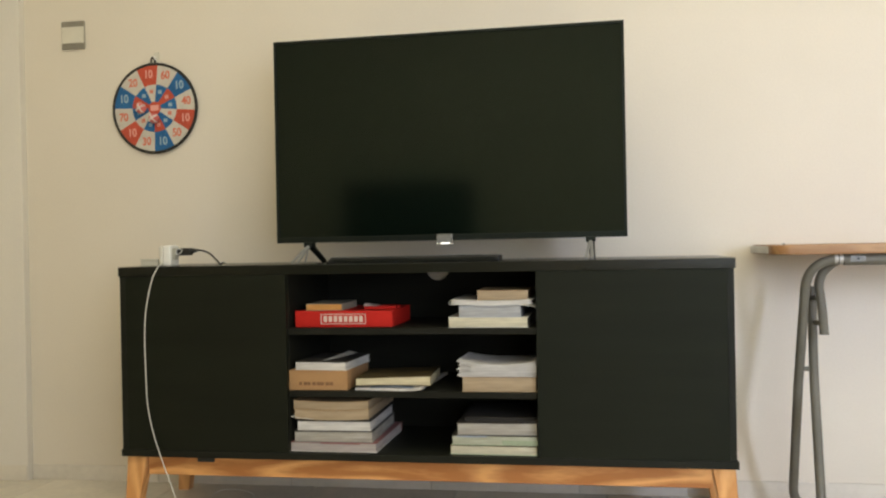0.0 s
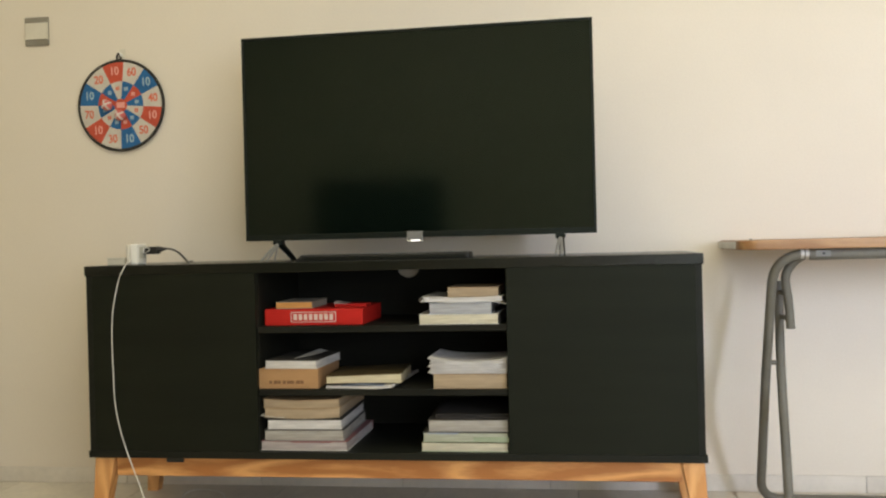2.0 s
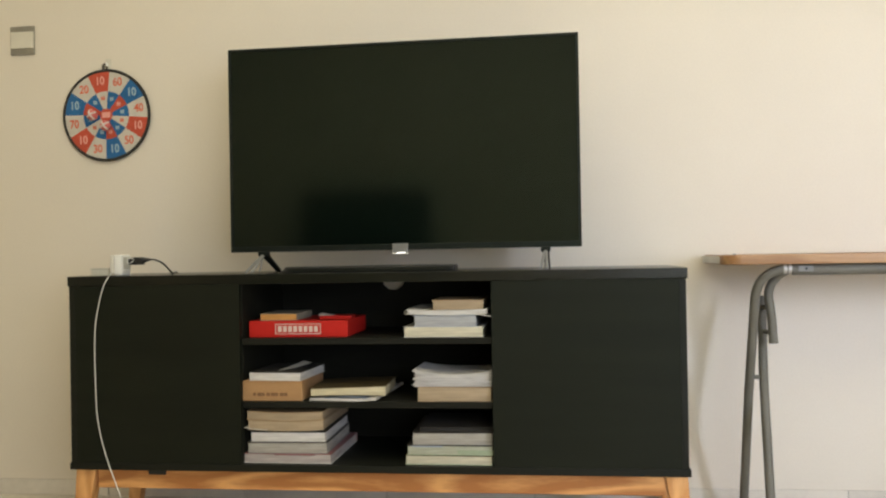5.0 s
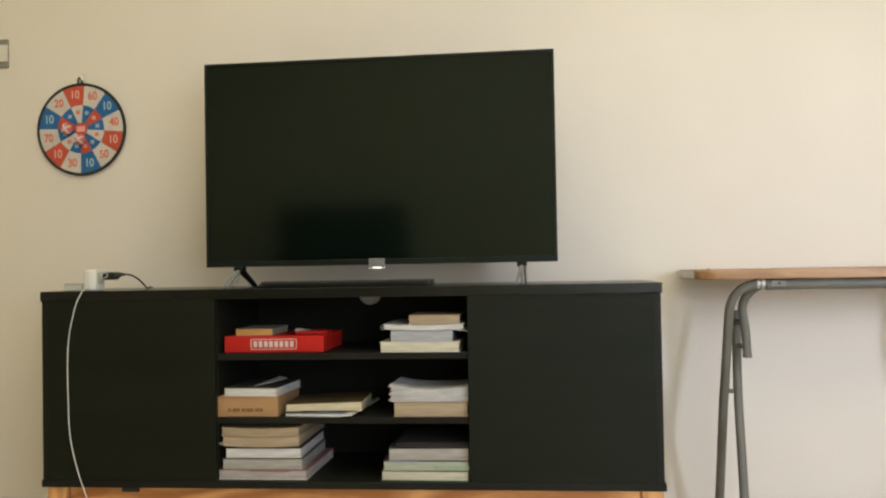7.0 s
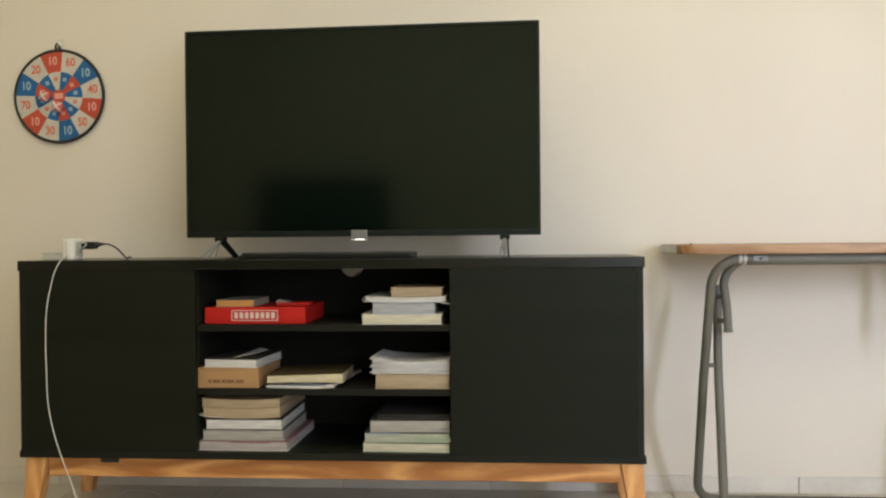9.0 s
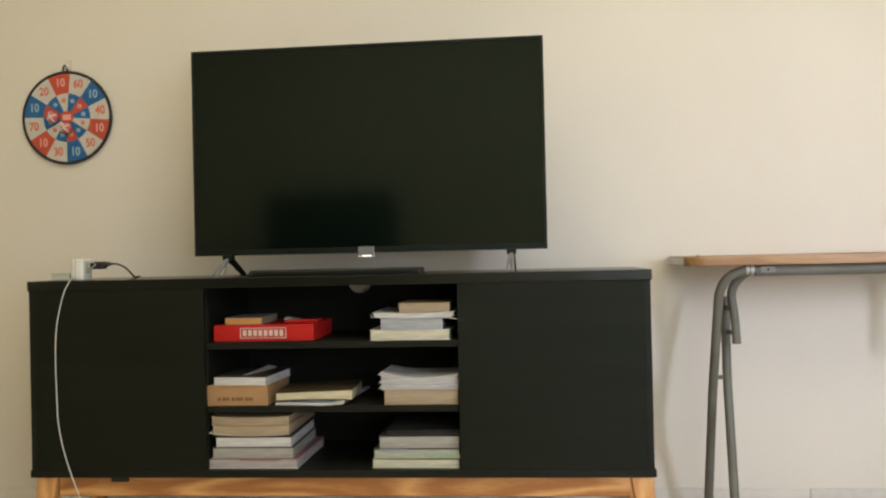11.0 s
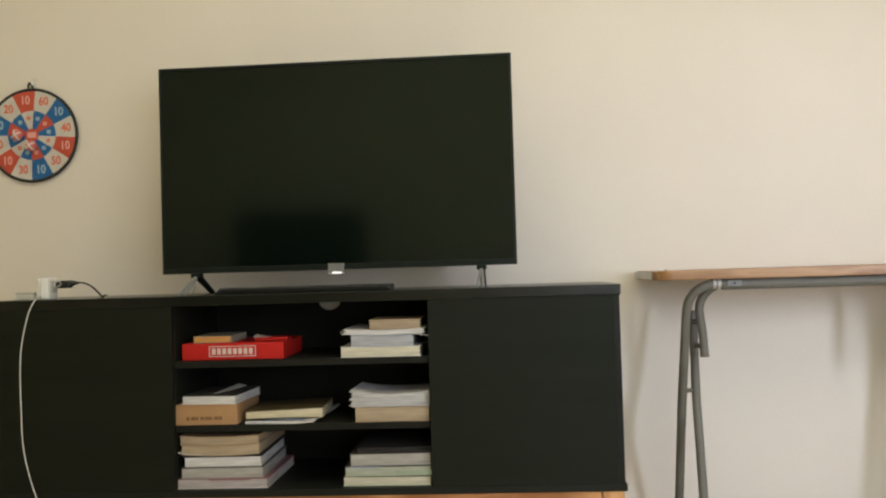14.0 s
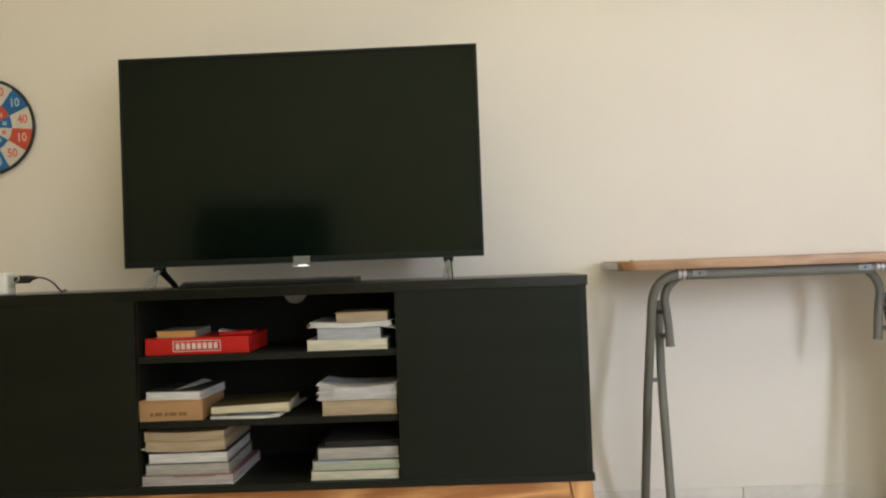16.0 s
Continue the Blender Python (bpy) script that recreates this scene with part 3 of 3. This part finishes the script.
# bottom
z = FLOOR_IN
low_book = book(0.480, 0.720, z, z + 0.025, -0.412, 0.30, 0, "pink", "pink", "white", label="large white edged book with a faded red cover")
part("printed_edge", block(-0.035, 0.075, -0.0006, 0.0, 0.0215, 0.0245), COVERS["pink"], low_book, "faded red printed strip")
# Dark covers here also draw the shaded gaps between the books.
book(0.490, 0.708, z + 0.025, z + 0.055, -0.409, 0.285, 0, "grey", "dark", "grey", label="thick grey edged book in a pile", thin=0.002)
book(0.499, 0.704, z + 0.055, z + 0.083, -0.409, 0.28, 0, "white", "dark", "grey", label="white edged book in a pile", thin=0.002)
torn = book(0.492, 0.701, z + 0.083, z + 0.111, -0.41, 0.29, 0, "tan", "tan", "dark", bow=-0.004, label="worn tan edged book with a dark line beneath it")
part("curled_cover", slab(-0.114, -0.05, 0.0, 0.12, 0.0045, 0.0056, lambda u, v: 0.006 * (1 - u) ** 2), COVERS["white"], torn, "pale cover curling out at its edge")
book(0.488, 0.700, z + 0.111, z + 0.134, -0.411, 0.28, -1, "tan", "tan", "tan", bow=-0.004, label="tan edged paperback on top of a pile")
# Covers thickened and darkened to show the dark gaps in this pile.
book(0.917, 1.146, z, z + 0.025, -0.411, 0.28, 0, "cream", "brown", "green", label="cream edged book with an olive cover", thin=0.002)
green_book = book(0.922, 1.147, z + 0.025, z + 0.051, -0.41, 0.27, 0, "green", "dark", "green", label="greenish edged book in a pile", thin=0.0022)
part("paper_band", block(0.02, 0.1125, -0.0008, 0.0, 0.002, 0.014), COVERS["green"], green_book, "pale green paper band")
part("printed_edge", block(-0.10, -0.02, -0.0006, 0.0, 0.021, 0.0248), COVERS["blue"], green_book)
book(0.936, 1.147, z + 0.051, z + 0.083, -0.409, 0.26, 0, "grey", "dark", "grey", label="grey edged book with a dark cover")
# Thin dark layer closes the pile at the top.
pad = book(0.952, 1.147, z + 0.083, z + 0.093, -0.385, 0.22, 0, "dark", "dark", "dark", label="thin dark layer on top of a pile")


# ---- felt dartboard on the wall ----
def dartboard():
    d = thing("dartboard", pose(-0.0985, -0.002, 1.2315, 0, -1.5), "round red, white and blue felt target with printed numbers", "dartboard")
    R = 0.1445
    part("backing", disc_sector(0, R - 0.002, 0, 360, (-0.006, 0.002), 64), DART_RIM, d)
    smooth(part("rim", tube([(R * 0.985 * math.sin(a), -0.006, R * 0.985 * math.cos(a)) for a in (2 * math.pi * k / 72 for k in range(73))], 0.0052, 10), DART_RIM, d, "black bound rim"))
    outer = "RWBWRWBWRWBW"
    inner = "WBRBWBRBWBRB"
    numbers = ("10", "60", "10", "40", "10", "50", "10", "30", "10", "70", "10", "20")
    mats = {"R": DART_RED, "W": DART_WHITE, "B": DART_BLUE}
    ink = {"W": ORANGE_PRINT, "R": PINK_PRINT, "B": BLUE_PRINT}
    for k in range(12):
        a, b = (v - 25.5 + 2.7 * math.cos(radians(v - 60)) for v in (30 * k, 30 * k + 30))  # sewn a little unevenly
        field = part("outer_field", disc_sector(0.0765, R - 0.004, a, b, (-0.0085, -0.006)), mats[outer[k]], d)
        mid = radians((a + b) / 2)
        bm = letters(numbers[k], 0.036)
        bmesh.ops.transform(bm, matrix=Matrix.Translation((0.111 * math.sin(mid), -0.0088, 0.111 * math.cos(mid))) @ Matrix.Diagonal((0.86, 1, 1, 1)), verts=bm.verts)
        part("number", bm, ink[outer[k]], field)
        field = part("inner_field", disc_sector(0.021, 0.0765, a, b, (-0.0085, -0.006)), mats[inner[k]], d)
        x, zz = 0.055 * math.sin(mid), 0.055 * math.cos(mid)
        for s in (-0.0058, 0.0008):
            part("bar", block(x + s, x + s + 0.005, -0.009, -0.0085, zz - 0.006, zz + 0.006), ink[inner[k]], field)
    part("bullseye", disc_sector(0, 0.021, 0, 360, (-0.0087, -0.006), 32), DART_RED, d)
    part("bar", block(-0.014, 0.014, -0.0092, -0.0087, -0.008, 0.010), PINK_PRINT, d)
    loop = part("hanging_loop", tube(flowing([(-0.006, -0.004, R - 0.002), (-0.006, -0.006, R + 0.012), (0.0, -0.007, R + 0.020), (0.006, -0.006, R + 0.012), (0.006, -0.004, R - 0.002)]), 0.0028, 10), DART_RIM, d)
    smooth(loop)
    return d


dartboard()
for x, zz, turn in ((-0.1380, 1.2310, 10), (-0.0945, 1.197, 5)):
    ball = thing("sticky_ball", pose(x, -0.0245, zz, 0, turn), "small red plastic ball with white stripes stuck on the board", "ball", "balls on the board")
    bm = bmesh.new()
    bmesh.ops.create_uvsphere(bm, u_segments=24, v_segments=14, radius=0.0165)
    smooth(part("ball", bm, BALL_RED, ball))
    for tilt in (0, 90):
        ring = [(0.0163 * math.sin(a) * math.cos(radians(tilt + 40)), -0.0163 * math.cos(a), 0.0163 * math.sin(a) * math.sin(radians(tilt + 40))) for a in (radians(-75 + 10 * k) for k in range(16))]
        smooth(part("stripe", tube(ring, 0.0030, 8), PALE_PRINT, ball))
peg = thing("wall_hook", pose(-0.0935, 0, 1.397), "small white adhesive hook on the wall", "hook")
part("pad", block(-0.009, 0.009, -0.003, 0, -0.016, 0.016, 0.002), SWITCH_WHITE, peg)
smooth(part("prong", tube(flowing([(0, -0.002, -0.002), (0, -0.010, -0.008), (0, -0.014, -0.004), (0, -0.014, 0.002)]), 0.0025, 10), WHITE_PLASTIC, peg))

switch = thing("light_switch", pose(-0.3835, 0, 1.484), "square grey light switch plate with a white rocker", "light switch")
part("plate", block(-0.041, 0.041, -0.008, 0, -0.046, 0.046, 0.003), SWITCH_GREY, switch)
part("rocker", block(-0.037, 0.037, -0.013, -0.008, -0.027, 0.027, 0.002), SWITCH_WHITE, switch)
part("side_trim", block(0.037, 0.041, -0.0105, -0.008, -0.027, 0.027, 0.001), SWITCH_WHITE, switch)


# ---- folding table ----
def folding_table():
    mid = 2.16
    t = thing("folding_table", pose(mid, 0, 0), "narrow folding table with a wooden top and grey tube legs", "table")
    r, half, front, rear, low, high = 0.045, 0.418, -0.364, -0.004, 0.7305, 0.755
    corners = []
    for cx, cy, a0 in ((half - r, front + r, -90), (half - r, rear - r, 0), (-half + r, rear - r, 90), (-half + r, front + r, 180)):
        corners += [(cx + r * math.cos(radians(a0 + 90 * k / 8)), cy + r * math.sin(radians(a0 + 90 * k / 8))) for k in range(9)]
    bm = plate(corners, (low, high), "z")
    rim = [e for e in bm.edges if abs(e.verts[0].co.z - e.verts[1].co.z) < 1e-6 and len(e.link_faces) == 2]
    bmesh.ops.bevel(bm, geom=rim, offset=0.004, segments=3, profile=0.5, affect="EDGES")
    smooth(part("tabletop", bm, TABLE_WOOD, t, "wooden top with rounded corners"), 35)
    for s in (-1, 1):
        # Table ends are paler and greyer than the front edge.
        part("end_strip", block(s * half - 0.0015, s * half + 0.0015, front + r + 0.02, rear - 0.01, low + 0.002, high - 0.003, 0.001), PALE_GREY, t, "pale grey end strip")
    part("screw", block(-0.389, -0.383, front + 0.03, front + 0.036, high, high + 0.004, 0.001), STEEL, t)
    tr = 0.0122
    rail_z = low - tr
    for s in (-1, 1):
        side = 0.0 if s < 0 else 0.055
        down = rounded([(s * 0.10, -0.341, rail_z), (s * 0.332 + side, -0.341, rail_z), (s * 0.336 + side, -0.227, 0.39)], 0.085, 14)
        foot = rounded([(s * 0.336 + side, -0.227, 0.39), (s * 0.336 + side, -0.118, GROUND + tr), (0, -0.118, GROUND + tr)], 0.06, 10)
        smooth(part("leg_frame", tube(down + foot[1:], tr, 16), STEEL, t, "grey tube leg bent into a foot bar"))
        near = rounded([(s * 0.288 + side, -0.180, 0.640), (s * 0.299 + side, -0.235, 0.43), (s * 0.307 + side, -0.350, GROUND + 0.002)], 0.05)
        smooth(part("crossing_leg", tube(near, tr * 0.98, 16), STEEL, t))
        stub = rounded([(s * 0.14, -0.292, rail_z), (s * 0.248, -0.285, rail_z), (s * 0.294, -0.27, 0.668), (s * 0.283, -0.27, 0.60), (s * 0.279, -0.27, 0.523)], 0.045, 10)
        arm = part("support_arm", tube(stub, tr * 0.93, 16), STEEL, t)
        smooth(arm)
        smooth(part("end_cap", tube([(s * 0.279, -0.27, 0.527), (s * 0.279, -0.27, 0.521)], tr, 16), STEEL, arm))
        for z, y in ((0.612, -0.187), (0.548, -0.204)):
            smooth(part("link_bar", tube([(s * 0.290 + side, y, z), (s * 0.281, -0.27, z)], 0.0065, 12), STEEL, t))
        smooth(part("link_bar", tube([(s * 0.336 + side, -0.238, 0.428), (s * 0.296 + side, -0.236, 0.428)], 0.006, 12), STEEL, t))
        for x in (0.264, 0.252):
            smooth(part("sleeve", tube([(s * (x - 0.004), -0.341, rail_z), (s * (x + 0.004), -0.341, rail_z)], tr * 1.1, 18), BRIGHT_STEEL, t, "bright metal sleeve"))
        hinge = part("hinge_plate", block(s * 0.215 - 0.018, s * 0.215 + 0.018, -0.3565, -0.3535, rail_z - 0.008, rail_z + 0.008, 0.001), HINGE, t, "dull metal hinge plate")
        smooth(part("rivet", tube([(s * 0.215, -0.359, rail_z), (s * 0.215, -0.356, rail_z)], 0.0035, 12), BLACK_PLASTIC, hinge))
    smooth(part("rail", tube([(-0.245, -0.341, rail_z - 0.0025), (0, -0.341, rail_z - 0.0025), (0.245, -0.341, rail_z - 0.0025)], tr * 1.17, 16), STEEL, t))
    part("cross_batten", block(-0.20, 0.20, -0.045, -0.02, rail_z - 0.004, low, 0.002), TABLE_WOOD, t)
    return t


folding_table()


# ---- dark seat, added as stand-in for the dark shape the screen mirrors ----
sofa = thing("sofa", pose(-0.02, -3.22, GROUND), "plain dark seat, stand-in for the dark shape in the screen", "sofa")
part("base", block(-0.55, 0.55, -0.33, 0.35, 0.05, 0.40, 0.03, 3), SOFA, sofa)
part("seat", block(-0.40, 0.40, -0.18, 0.37, 0.40, 0.52, 0.04, 3), SOFA, sofa)
part("backrest", block(-0.42, 0.40, -0.34, -0.16, 0.40, 1.155, 0.05, 4), SOFA, sofa)
for x in (-0.55, 0.41):
    part("armrest", block(x, x + 0.14, -0.33, 0.35, 0.40, 0.62, 0.04, 3), SOFA, sofa)
for x in (-0.48, 0.48):
    for y in (-0.26, 0.28):
        part("leg", block(x - 0.02, x + 0.02, y - 0.02, y + 0.02, 0, 0.05, 0.003), BLACK_PLASTIC, sofa)


# ---- floor and skirting tiles ----
def shared_tile(name, bm, mat):
    bmesh.ops.recalc_face_normals(bm, faces=bm.faces)
    me = bpy.data.meshes.new(name)
    bm.to_mesh(me)
    bm.free()
    me.materials.append(mat)
    return me


SIZE = 0.45
tile_mesh = shared_tile("tile", block(0.0015, SIZE - 0.0015, 0.0015, SIZE - 0.0015, -0.006, 0.0, 0.0012, 1), TILE)
for i in range(int((RIGHT - LEFT) / SIZE)):
    for j in range(int(-REAR / SIZE)):
        ob = new("tile", tile_mesh)
        ob.parent = floor
        ob.location = (LEFT + 0.02 + i * SIZE, -(j + 1) * SIZE, GROUND)
low_mesh = shared_tile("tile", block(0.001, SIZE - 0.001, -0.009, -0.003, GROUND, 0.070, 0.0015, 1), SKIRT)
for k in range(7):
    ob = new("tile", low_mesh)
    ob.parent = skirting
    ob.location = (-0.562 + k * SIZE, 0, 0)
for k in (1, 2):
    ob = new("tile", low_mesh)
    ob.parent = skirting
    ob.location = (-0.5625 - k * SIZE, -0.028, 0)
